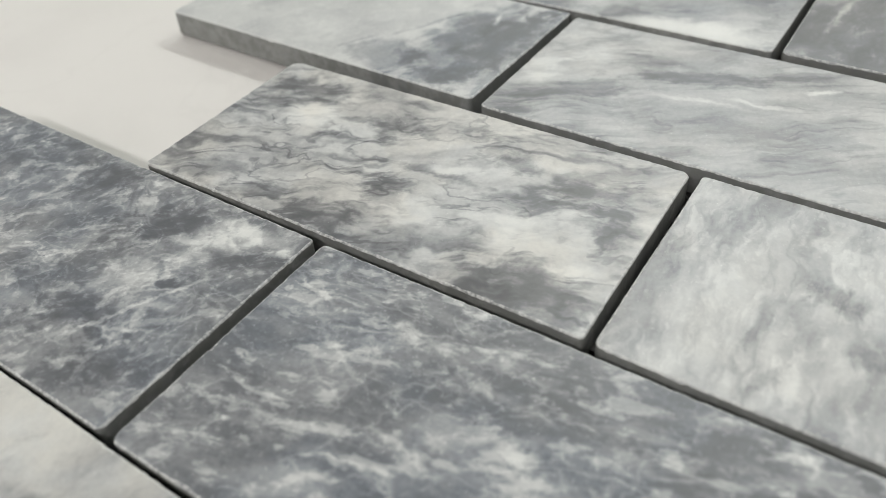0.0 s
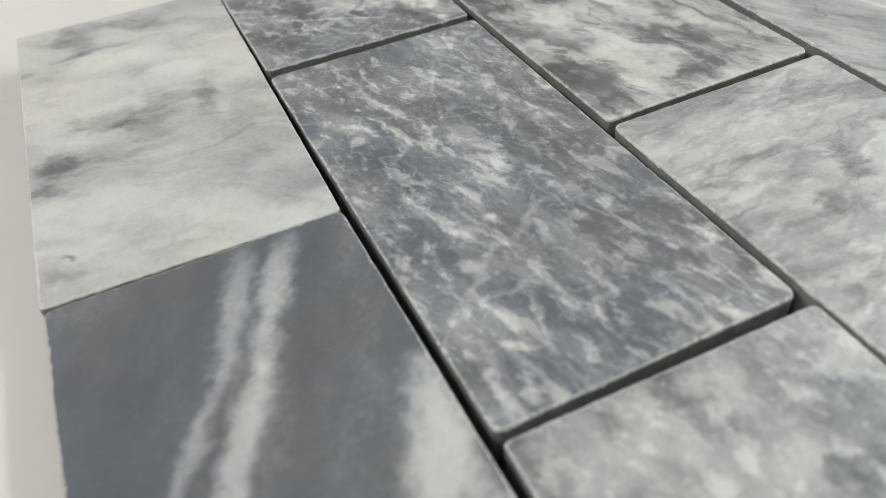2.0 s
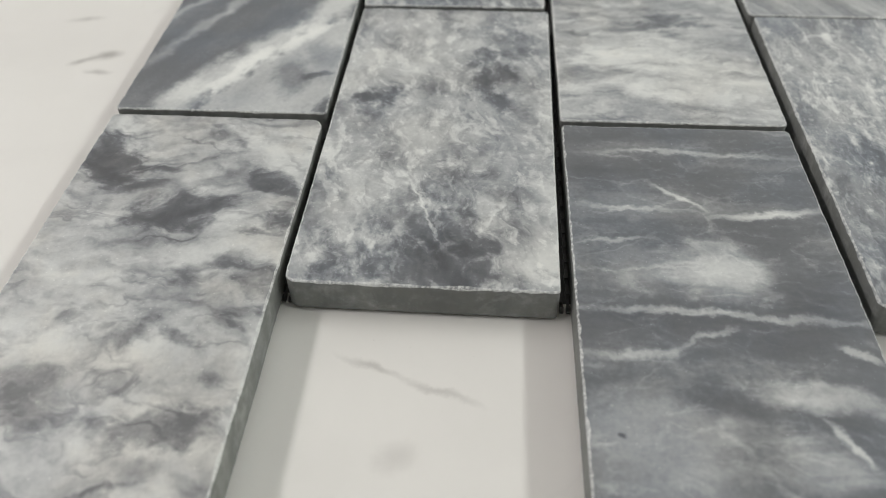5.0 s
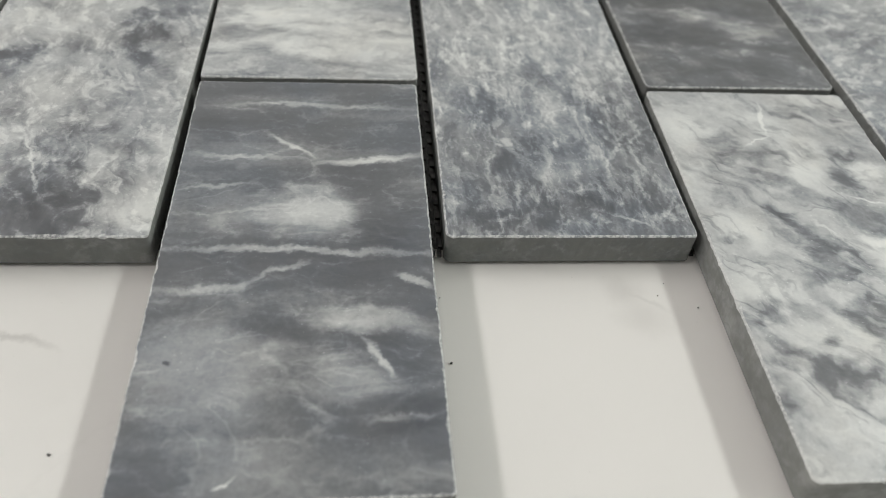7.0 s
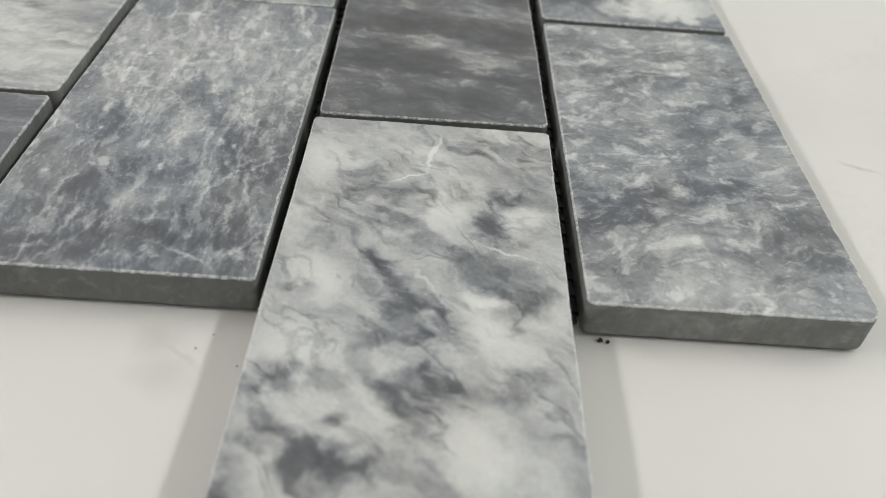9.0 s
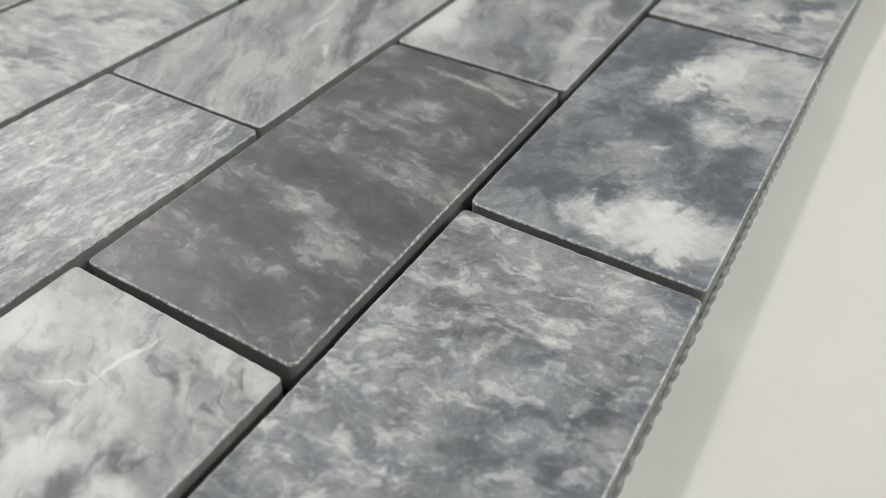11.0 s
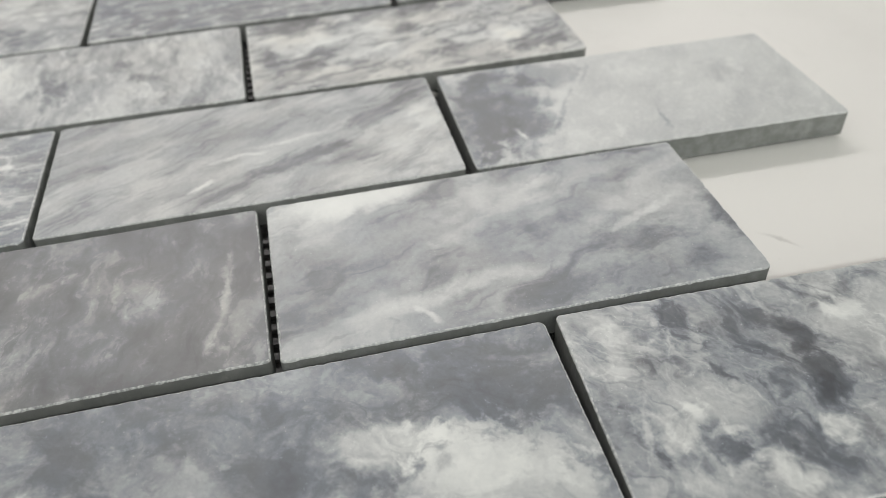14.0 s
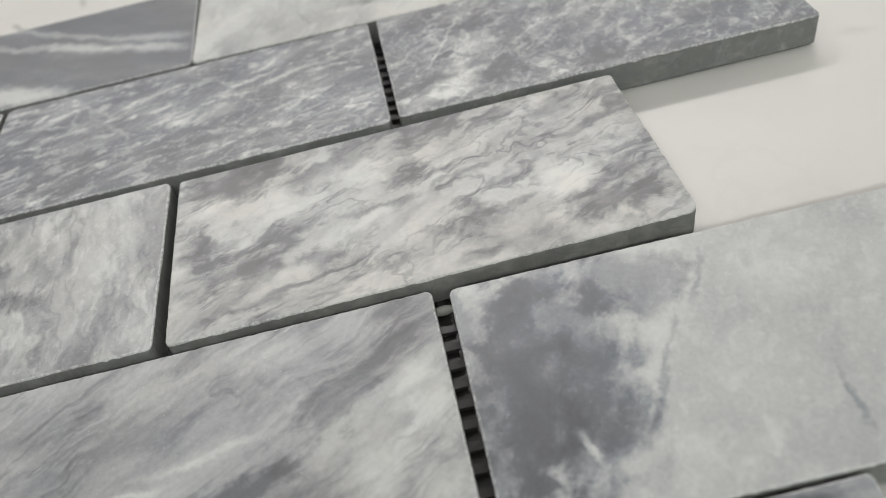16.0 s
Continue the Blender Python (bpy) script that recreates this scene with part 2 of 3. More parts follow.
def sintered_white():
    n = Nodes("white_sintered_stone")
    tc = n.tree.nodes.new("ShaderNodeTexCoord")
    mm = n.vec("SCALE", tc.outputs["Object"], scale=1000.0)
    w = n.vec("SUBTRACT", n.noise(mm, 0.09, 6, 0.65).outputs["Color"], (0.5, 0.5, 0.5))
    p = n.vec("ADD", mm, n.vec("SCALE", w, scale=14.0))
    cloud = n.noise(p, 0.012, 5, 0.55).outputs[0]
    f = n.step(cloud, 0.45, 0.75, 0.0, 0.10)
    v = n.math("ABSOLUTE", n.math("SUBTRACT", n.noise(p, 0.006, 5, 0.6, 0.4).outputs[0], 0.5))
    f = n.math("ADD", f, n.step(v, 0.0, 0.006, 0.03, 0.0))
    pv = n.vec("ADD", mm, n.vec("MULTIPLY", w, (6.0, 6.0, 0.0)))
    f = n.patches(pv, f, [(-177.4, 153.6, 13, 5.5, 1.5, 0.35), (-170.4, 132.2, 32, 3.9, 1.2, 0.5), (-165.2, 134.9, 21, 3.9, 2, 0.6), (-164, 127.7, -4, 3.5, 1.5, 0.4), (-83.1, 40, -21, 5.9, 1, 0.35), (-71.3, 35.4, -18, 7.6, 1, 0.3), (-77.2, 22.8, 20, 3.3, 2.5, 0.2), (34.9, 44.5, -18, 4.9, 3, 0.17), (37.2, 37.6, -14, 6.2, 3, 0.14), (39.5, 41, -35, 4, 0.8, 0.12), (168.7, 104.9, -24, 4.5, 0.7, 0.3), (83.5, 312, 49, 4.6, 0.7, 0.3), (-54.9, 358.8, 83, 5.1, 2, 0.1)], 0.0)
    speck = n.noise(mm, 0.8, 2, 0.5).outputs[0]
    f = n.math("ADD", f, n.step(speck, 0.74, 0.80, 0.0, 0.12))
    col = n.mix(f, (0.80, 0.785, 0.755), (0.30, 0.285, 0.265))
    n.put(n.bsdf.inputs["Base Color"], col)
    n.put(n.bsdf.inputs["Roughness"], n.math("MULTIPLY_ADD", cloud, 0.15, 0.28))
    n.bump(n.noise(mm, 0.9, 4).outputs[0], 0.05, 0.0002)
    return n.mat


def resin(name, colour, rough, clear):
    n = Nodes(name)
    tc = n.tree.nodes.new("ShaderNodeTexCoord")
    mm = n.vec("SCALE", tc.outputs["Object"], scale=1000.0)
    a = n.noise(mm, 0.5, 4).outputs[0]
    n.put(n.bsdf.inputs["Base Color"], n.mix(a, colour, tuple(c * 0.45 for c in colour)))
    n.bsdf.inputs["Roughness"].default_value = rough
    n.bsdf.inputs["Transmission Weight"].default_value = clear
    n.bump(a, 0.3, 0.0003)
    return n.mat


# ---- building helpers ----
def mesh_of(name, bm, *mats):
    me = bpy.data.meshes.new(name)
    bm.to_mesh(me)
    bm.free()
    for m in mats:
        me.materials.append(m)
    return me


def part(name, bm, mat, parent, label=""):
    ob = new(name, mesh_of(name, bm, mat))
    ob.parent = parent
    return tagged(ob, label)


def add_box(bm, x0, x1, y0, y1, z0, z1):
    bmesh.ops.create_cube(bm, size=1, matrix=Matrix.Translation(((x0 + x1) / 2, (y0 + y1) / 2, (z0 + z1) / 2)) @ Matrix.Diagonal((x1 - x0, y1 - y0, z1 - z0, 1)))


def slab(name, x0, x1, y0, y1, z0, z1, mat, label, category):
    bm = bmesh.new()
    add_box(bm, x0, x1, y0, y1, z0, z1)
    return tagged(new(name, mesh_of(name, bm, mat)), label, category, kind="structure")


# ---- the room and the worktop ----
plaster = painted("white_plaster", (0.82, 0.82, 0.81), 0.8)
screed = painted("grey_floor_paint", (0.33, 0.32, 0.31), 0.6)
slab("floor", -3, 3, -3, 1.4, -0.95, -0.85, screed, "grey painted floor far below the worktop", "floor")
slab("ceiling", -3.1, 3.1, -3.1, 1.5, 1.9, 2.0, plaster, "plain white ceiling", "ceiling")
slab("wall_north", -3, 3, 1.4, 1.5, -0.85, 1.9, plaster, "plain white plastered wall", "wall")
slab("wall_south", -3, 3, -3.1, -3, -0.85, 1.9, plaster, "plain white plastered wall", "wall")
slab("wall_east", 3, 3.1, -3, 1.4, -0.85, 1.9, plaster, "plain white plastered wall", "wall")
slab("wall_west", -3.1, -3, -3, 1.4, -0.85, 1.9, plaster, "plain white plastered wall", "wall")

worktop = bmesh.new()
add_box(worktop, -1.0, 1.0, -0.7, 0.9, -0.02, 0.0)
bmesh.ops.bevel(worktop, geom=worktop.edges[:], offset=0.002, segments=2, affect="EDGES")
tagged(new("worktop", mesh_of("worktop", worktop, sintered_white())), "white stone worktop with faint grey veins and dust", "worktop", kind="structure")
plinth = bmesh.new()
add_box(plinth, -0.9, 0.9, -0.6, 0.8, -0.85, -0.02)
tagged(new("worktop_base", mesh_of("worktop_base", plinth, plaster)), "plain white base under the worktop", "base", kind="structure")

# ---- the mosaic sheet ----
W, H, BOTTOM, TOP = 0.0474, 0.0982, 0.0007, 0.0080
sheet = tagged(new("mosaic_sheet"), "sheet of grey veined marble brick mosaic on fibreglass net", "mosaic tile")
sheet.location = (0, 0.175, 0)
bpy.context.view_layer.update()


ROUNDED = {(5, 0): (3, 0.0030), (2, 2): (0, 0.0026), (0, 0): (0, 0.0024), (1, 0): (2, 0.0022), (5, 1): (2, 0.0020)}


def brick_mesh(w, h, top, seed, mats, rounded=None):
    """One sawn tile, origin at its middle on the table: rounded corners, bruised arrises, rough sawn sides."""
    rng = random.Random(seed)
    pts = []
    step = 0.0006
    corners = ((1, 1), (-1, 1), (-1, -1), (1, -1))
    radii = [rng.uniform(0.0007, 0.0017) for _ in corners]
    if rounded:
        radii[rounded[0]] = rounded[1]
    for k, (sx, sy) in enumerate(corners):
        r = radii[k]
        for a in range(6):
            t = radians(90 * k + 90 * a / 5)
            pts.append(Vector((sx * (w / 2 - r) + r * math.cos(t), sy * (h / 2 - r) + r * math.sin(t))))
        nx, ny = corners[(k + 1) % 4]
        rn = radii[(k + 1) % 4]
        t = radians(90 * (k + 1))
        end = Vector((nx * (w / 2 - rn) + rn * math.cos(t), ny * (h / 2 - rn) + rn * math.sin(t)))
        start = pts[-1].copy()
        count = int((end - start).length / step)
        for a in range(1, count):
            pts.append(start.lerp(end, a / count))
    n = len(pts)
    normals = [((pts[(i + 1) % n] - pts[i - 1]).normalized()) for i in range(n)]
    normals = [Vector((t.y, -t.x)) for t in normals]
    off = Vector((seed * 3.7, seed * 1.9, 0))
    verts, faces, slots = [], [], []
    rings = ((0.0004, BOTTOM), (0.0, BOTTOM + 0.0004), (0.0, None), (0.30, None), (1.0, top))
    chips = []
    for p in pts:
        q = Vector((p.x, p.y, 0)) * 1000
        rough = noise.noise(q * 0.9 + off)
        big = noise.noise(q * 0.16 + off * 2)
        chips.append(0.00034 + 0.00020 * max(rough, -0.6) + 0.0006 * max(0.0, big - 0.28) + 0.0005 * max(0, rough - 0.42))
    for k, (inset, z) in enumerate(rings):
        for p, m, b in zip(pts, normals, chips):
            q = Vector((p.x, p.y, 0)) * 1000
            wob = 0.00010 * noise.noise(q * 0.08 + off) + 0.00008 * noise.noise(q * 1.1 + off + Vector((0, 0, k * 3.0)))
            inward = inset if k < 2 else inset * b
            zz = z if z is not None else (top - b if k == 2 else top - 0.32 * b)
            s = p + m * (wob - inward)
            verts.append((s.x, s.y, zz))
    for k in range(len(rings) - 1):
        for i in range(n):
            a, b = k * n + i, k * n + (i + 1) % n
            faces.append((a, b, b + n, a + n))
            # slot 3, the lowest ring, is the painted contact shadow
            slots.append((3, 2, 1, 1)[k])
    faces.append(tuple(range((len(rings) - 1) * n, len(rings) * n)))
    faces.append(tuple(reversed(range(n))))
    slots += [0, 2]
    me = bpy.data.meshes.new("tile")
    me.from_pydata(verts, [], faces)
    me.polygons.foreach_set("material_index", slots)
    for m in mats:
        me.materials.append(m)
    me.update()
    return me


def lay(i, j, dx, dy, turn, dw, dh, dz, mats, label):
    """Row i across the sheet, tile j along it; the small shifts are in millimetres and degrees."""
    x = 0.05 * (i - 2.5) + dx / 1000
    y = 0.1 * j + 0.05 + (0.05 if i % 2 else 0) + dy / 1000
    me = brick_mesh(W + dw / 1000, H + dh / 1000, TOP + 0.6 * dz / 1000, i * 3 + j + 1, mats, ROUNDED.get((i, j)))
    ob = new("tile", me)
    ob.parent = sheet
    ob.matrix_basis = Matrix.Translation((0, -0.175, 0)) @ pose(x, y, 0, 0, 0, turn)
    return tagged(ob, label)


# seed, base, contrast, angle, stretch, freq, warp, speck, vein, cool, broken
lay(0, 0, 0.84, -0.15, -0.25, -0.72, 0.22, -0.51, marble(1, 0.66, 0.15, 85, 1.7, 0.085, 9, 0, 0, -0.4, 0.25, [(0.3, 18.2, 8, 10.2, 4, -0.35), (-17.7, 32.8, -27, 7.8, 5, -0.3), (14.1, -28.9, -1, 10.6, 3, -0.32), (17.1, -46, -8, 7.1, 4, -0.33), (19.8, 1.8, -26, 7.4, 3.5, -0.28), (-15.9, 31.3, -14, 6.4, 4, -0.28), (-21, 37.8, 4, 5.5, 3, -0.3), (17.6, 27.5, -23, 5.6, 2.5, -0.35)], [(2.5, -12, 30, 5.2, 2, -0.35), (5, 42, -41, 5.8, 2, -0.22), (15.1, 42.4, -28, 6.2, 2, -0.18), (20.2, 16, -7, 3.3, 2, -0.3), (10.7, -12.1, -20, 3.5, 1.8, -0.3), (-11.9, 24.7, 16, 6, 1.2, -0.25), (17.6, -27.1, 4, 5.3, 2, -0.15), (10.6, -35.4, -25, 4.5, 2, -0.15), (-6.1, 30.6, -10, 3.5, 1.5, -0.25), (-1.8, 45.2, -1, 5.5, 1.5, -0.15), (17.3, 13.1, -2, 4, 1, -0.25), (6.8, 1.5, -14, 2.4, 2, -0.18), (18.5, -18.8, -8, 2.4, 1.5, -0.2), (20.1, -37.7, -2, 3.6, 1.5, -0.12)], 0.25), "pale marble tile with dark smoky patches")
lay(0, 1, 0.98, 0.49, 0.25, -0.44, 0.80, -0.17, marble(2, 0.19, 0.09, -25, 3.0, 0.05, 3, 0, 0, 0.3, 0.15, [(15.7, -34.5, 56, 28.1, 15, 0.38), (17.8, -1, 64, 17.1, 4, 0.44), (6.4, -21, 56, 14.4, 4, 0.4), (-3.9, -35.5, 55, 11.2, 4, 0.36), (-10.3, -45.3, 61, 7.9, 4, 0.32), (-18.6, 17.2, 88, 18.3, 9, -0.06), (0.7, 20, 79, 18, 4, 0.1), (13, -34.5, -81, 10, 3, -0.2), (20.1, -24.1, -27, 6.2, 4, -0.12)], [(8, 35.7, 66, 17.4, 2.3, 0.4), (2.1, 36.8, 66, 15.4, 2.1, 0.3), (-2.2, 14.2, 63, 11.5, 2.2, 0.32), (-7.4, 17.3, 62, 11.1, 1.9, 0.25), (-14.5, -13.4, 63, 9.9, 2, 0.26), (-8.6, -0.2, 70, 8.8, 2, 0.28), (-15.3, 3.7, 58, 9.1, 1.9, 0.25), (-20.7, -27.4, 66, 8.9, 2, 0.22), (-22.4, -7.4, 60, 8.2, 1.9, 0.22), (18.9, -34.1, 20, 4.2, 1.1, -0.3)]), "dark slate marble tile with pale diagonal bands")
lay(0, 2, 1.00, -0.50, -0.66, 0.07, 0.02, -0.24, marble(3, 0.73, 0.15, 70, 2.4, 0.05, 9, 0, 0, -0.4, 0.90, [(-3.5, 1.2, 4, 14.6, 4, -0.17), (-9.4, 39.6, -53, 6.6, 4, -0.24), (-5.7, 25.1, -4, 10.4, 3, 0.14), (-1.2, -5.7, -64, 7.5, 4, -0.14), (8.2, 12.9, -3, 6.7, 3, 0.18), (0.9, 3.8, -13, 9.8, 3, 0.12), (-17.7, -11.1, 9, 4.2, 2.5, -0.3)], [(0.7, 42.1, -28, 10.2, 2, -0.22), (10.9, -2.6, 84, 8.2, 2, -0.17), (-6.8, 31.7, 3, 7.7, 1.2, -0.24), (2.5, -14, 11, 8, 2, -0.1), (-20.5, -18.4, 32, 3.1, 2, -0.24), (-9.5, -38.7, 3, 5.3, 2, -0.12), (-20.6, -43.4, 3, 4.2, 2, -0.12), (14.9, -27, -4, 5, 2, -0.07), (-15, -4.6, -29, 5.6, 1, 0.12), (-18.3, -39.1, -36, 1.7, 0.8, -0.36)], 0.12), "pale cream marble tile with soft brown stains")
lay(1, 0, 0.02, 0.13, -0.44, 0.46, -0.52, -0.33, marble(4, 0.58, 0.13, 15, 1.8, 0.09, 7, 0.16, 0.06, 0.0, 0.4, [(10.3, 21.4, -61, 7.4, 3.5, -0.27), (3.2, 42.9, -63, 5.6, 4, 0.15), (0.2, 39.9, -60, 9.2, 2.6, -0.12), (13.7, 32, -68, 6, 6, -0.11), (-14.6, 9.3, -59, 4, 4, -0.27), (-15.6, 4.3, -29, 5.1, 3, -0.19), (-2.6, 13.4, -54, 4.3, 3, -0.12), (-10.3, 30.3, -35, 11.1, 10, 0.08), (-7.6, 16.3, 9, 4, 4, 0.1), (8.4, 10.4, -59, 4, 4, -0.15), (-0.2, -44.6, -7, 18.7, 6, -0.27), (2.2, -34.1, -15, 11.4, 6, -0.23), (4.2, -22.6, -32, 8.3, 5, -0.14), (18.8, -43, -41, 6, 5, 0.2), (-16.3, -30.3, -21, 8.1, 6, 0.08)], [(0.1, 47.9, -10, 5.6, 1.5, -0.15), (20.6, -21.5, -45, 3.5, 2, 0.15), (-1.3, -28.6, -66, 13.7, 0.5, 0.25), (12.2, -30, 67, 7.6, 0.6, 0.2), (-14.2, -36.7, 82, 3.5, 0.5, 0.2), (-17.7, -47.3, 0, 4, 2.4, -0.15), (14.9, 6.5, -49, 4.6, 2.4, -0.2), (-1.5, -1.6, -45, 7.8, 2.4, -0.12)], 0.14), "cloudy grey marble tile, dark and speckled at one end")
lay(1, 1, -0.50, -0.37, 0.48, -0.11, -0.40, -0.20, marble(5, 0.36, 0.09, 14, 3.2, 0.22, 3.5, 0.22, 0.12, 0.3, 0.5, [(-0.1, 5.7, -85, 9.5, 4, 0.11), (-1.1, -38.5, -87, 12.3, 5, -0.06), (-16.2, 6, -76, 9.9, 4, -0.09), (10.6, -29.1, -66, 9.3, 4, -0.08), (10.8, 4.8, -74, 11.1, 3, -0.09), (17.1, -23.8, -65, 12.1, 2.5, -0.09), (-17.6, -33.2, -76, 5, 4, 0.13), (-17.8, 20.6, 85, 6, 4, 0.11), (-17.8, -12.3, -70, 6.7, 3, -0.07), (-9.4, -12.4, 68, 6.5, 3, 0.07), (-6.1, 39.1, -76, 4.7, 2.5, -0.09)], [(3.5, -1.9, 85, 2.6, 1.5, 0.3), (22.1, -40, 76, 3.8, 1.5, -0.2), (-9.9, -36, 75, 6.5, 0.8, 0.2), (9.5, -42.8, 88, 5.7, 1, 0.18), (-1, -37.8, 78, 5.6, 1, 0.18), (13.8, 42.4, 69, 6.1, 0.6, 0.25), (-3.5, 13.1, 83, 5.8, 0.7, 0.22), (-14.2, -38.3, -27, 2.9, 0.8, 0.35), (0.2, -19.8, -88, 3.5, 1, 0.2)]), "slate grey marble tile with pale streaks and specks")
lay(1, 2, -0.98, -0.45, -0.02, -0.39, -0.31, 0.37, marble(6, 0.35, 0.11, 40, 1.6, 0.14, 6, 0.18, 0.12, 0.25, 0.5, [(15.9, -34.4, -54, 8.5, 3, 0.25), (12.2, -21.2, -54, 10.6, 4, -0.15), (-0.4, -25.8, -21, 5.6, 4, 0.28), (17.3, 18, -65, 9.9, 4, -0.12), (-14.8, -39.1, -69, 7.6, 4, -0.15), (-10.4, -24.1, -81, 7.9, 3, -0.18), (-9.7, -2.4, -67, 10, 3, -0.12), (18.4, 1.5, -81, 7.1, 3, -0.15), (8.7, -33.1, -29, 4.7, 2.5, 0.25), (-5.3, 2.1, -49, 7.1, 3, 0.12)], [(19.5, -37.6, -87, 9.8, 2, 0.25), (-16.6, 1.5, -50, 7.5, 2, 0.22), (-4.5, -34, -30, 14.4, 0.6, 0.28), (13.4, -42.3, -66, 7, 2, -0.15), (-15.6, -13.1, -59, 5.9, 2, 0.15), (-2.2, -37.2, -72, 3.4, 1.5, 0.25), (-15.7, -18.5, -59, 5.2, 2, -0.12), (-12, -49.4, -17, 7.2, 0.7, 0.22), (-8.5, -36.5, -70, 8.2, 0.6, 0.22), (2.1, -34.9, -73, 3.4, 1.5, -0.2)]), "dark grey mottled marble tile with fine pale veins")
lay(2, 0, -0.21, 0.30, 0.33, 0.16, 0.87, -0.56, marble(7, 0.24, 0.09, 88, 5.0, 0.09, 4, 0, 0.08, 0.0, 0.2, [(1.3, 8.7, 0, 10, 6, 0.28), (3.8, 8.2, -5, 6.5, 3, 0.1), (-13.2, 8.3, -6, 5.5, 5, 0.12), (13.8, 16.6, -6, 9.6, 5, -0.1), (16.2, 3.6, -8, 7.1, 4, -0.14), (-18.6, 31.3, -6, 5, 3, -0.08), (0.7, -6.3, -3, 22.5, 4, -0.08), (12.1, -18.4, -6, 11, 2.5, 0.3), (-3.9, -18.8, -5, 6, 2.5, -0.14), (13.1, -23.9, -10, 9.1, 4, -0.14), (-13, -28.2, -17, 10.4, 8, 0.13), (9.5, -30.4, -15, 7.8, 6, 0.17), (14, -36.4, -7, 9.1, 3, -0.14), (-17.6, -45.7, -16, 5.7, 4, -0.12), (-6.5, -38.8, -3, 9.5, 8, 0.08)], [(0.9, 40.2, -2, 23.5, 1, 0.24), (-2.1, 26.7, -36, 6.8, 0.9, 0.35), (13.8, 22.6, 5, 10.5, 1.4, 0.45), (-11.7, 23.3, -3, 11, 1, 0.24), (-15.7, 15.3, 10, 8.1, 0.8, 0.24), (0.7, -2.3, -3, 23.5, 1.2, 0.35), (-15.4, -11.2, 6, 8.6, 1, 0.26), (-2.3, -7.3, 20, 5.9, 0.9, 0.29), (13.6, -25.9, -61, 5.1, 0.8, 0.35), (19.7, -9.9, -24, 3.8, 0.8, 0.35), (-8.6, -46.3, 33, 1.8, 0.3, 0.5), (-18.4, -26.2, 0, 0.7, 0.7, -0.4), (17, -36.9, 4, 6, 0.8, 0.24)]), "dark banded marble tile with thin white veins")
lay(2, 1, -0.55, 0.02, 0.24, 0.67, -1.36, -0.64, marble(8, 0.57, 0.14, -85, 3.2, 0.11, 7, 0.10, 0, -0.1, 0.90, [(-0.4, -31.4, -1, 27.2, 12, 0.21), (-11.8, -42.1, 0, 11.7, 4, -0.16), (5.8, -3.9, -15, 9.6, 3, -0.23), (-9.8, -24.5, -11, 12.7, 4, 0.13), (3.2, 20.7, 82, 4.5, 2.5, -0.26), (-3.9, -36.2, -9, 5.2, 2.5, 0.16), (-19.3, -30.7, -47, 3.8, 3, -0.16)], [(2.9, -9.9, -21, 9.2, 2, -0.26), (8.9, -41.5, -10, 11.6, 2, -0.13), (-17.8, 24.2, -31, 9.4, 1.5, -0.16), (-16.5, -12, -15, 5.7, 1.5, -0.23), (-9.9, 4.3, -1, 6.9, 1.5, 0.16), (-7.2, 13.4, -39, 4.1, 2, -0.2), (-1.4, -24.7, 1, 5, 2, -0.16), (-8.1, 28.6, -11, 8.9, 1, -0.16), (1.9, -8.9, 3, 3.8, 1.2, 0.26), (-17.2, 21.1, 0, 6.5, 1, 0.18), (-12.2, -26, 1, 4.6, 1.5, 0.16), (-14.2, -46.3, -7, 5.4, 1, -0.16)], 0.14), "pale grey marble tile with faint cross streaks")
lay(2, 2, -1.09, -0.29, 0.76, 0.36, 0.22, -1.05, marble(9, 0.67, 0.13, 20, 2.6, 0.12, 8, 0, 0, -0.45, 0.3, [(15.1, 37.1, -83, 11.1, 4, -0.28), (-18.4, 36, -71, 9, 3, -0.16), (-19.1, 22, -72, 7.9, 2.5, -0.26), (-19.8, 5.1, -83, 7.6, 3, -0.34), (-7.4, -0.1, -36, 4.3, 4, -0.3), (11.3, -19.4, -84, 4.5, 3, -0.26), (-18.4, -37.5, 84, 11, 5, -0.29), (-20.8, -26.9, 85, 7.5, 3, -0.16), (-0.5, -43.2, 77, 4.6, 3, -0.18), (-12, -7.6, -64, 6.7, 4, 0.2), (-7.2, -24.1, -66, 7.2, 3.5, 0.24), (6, 31.2, -73, 8.4, 3, 0.28), (9.1, 0.2, -67, 9.8, 3, 0.12)], [(9.3, 18.7, -71, 5.9, 1.5, -0.26), (-7.1, 26.4, -71, 7.4, 1.5, -0.17), (1, -5.7, -84, 8.1, 1.5, -0.28), (11.7, 7.1, -41, 4.6, 2, -0.17), (1.8, -24.2, -69, 8.1, 1.5, -0.21), (10.1, -36.8, -71, 10.6, 2, -0.24), (5.1, -39.8, -80, 8.1, 1.8, -0.28), (-20.6, -10.9, -79, 7.6, 2, -0.1), (3.5, -8.3, -66, 6, 1.5, 0.2), (-19.4, 3.5, -77, 2.1, 2, 0.2), (-11.4, -40.6, -69, 5.4, 1.5, 0.2)], 0.34), "white marble tile with smoky olive-grey veins")
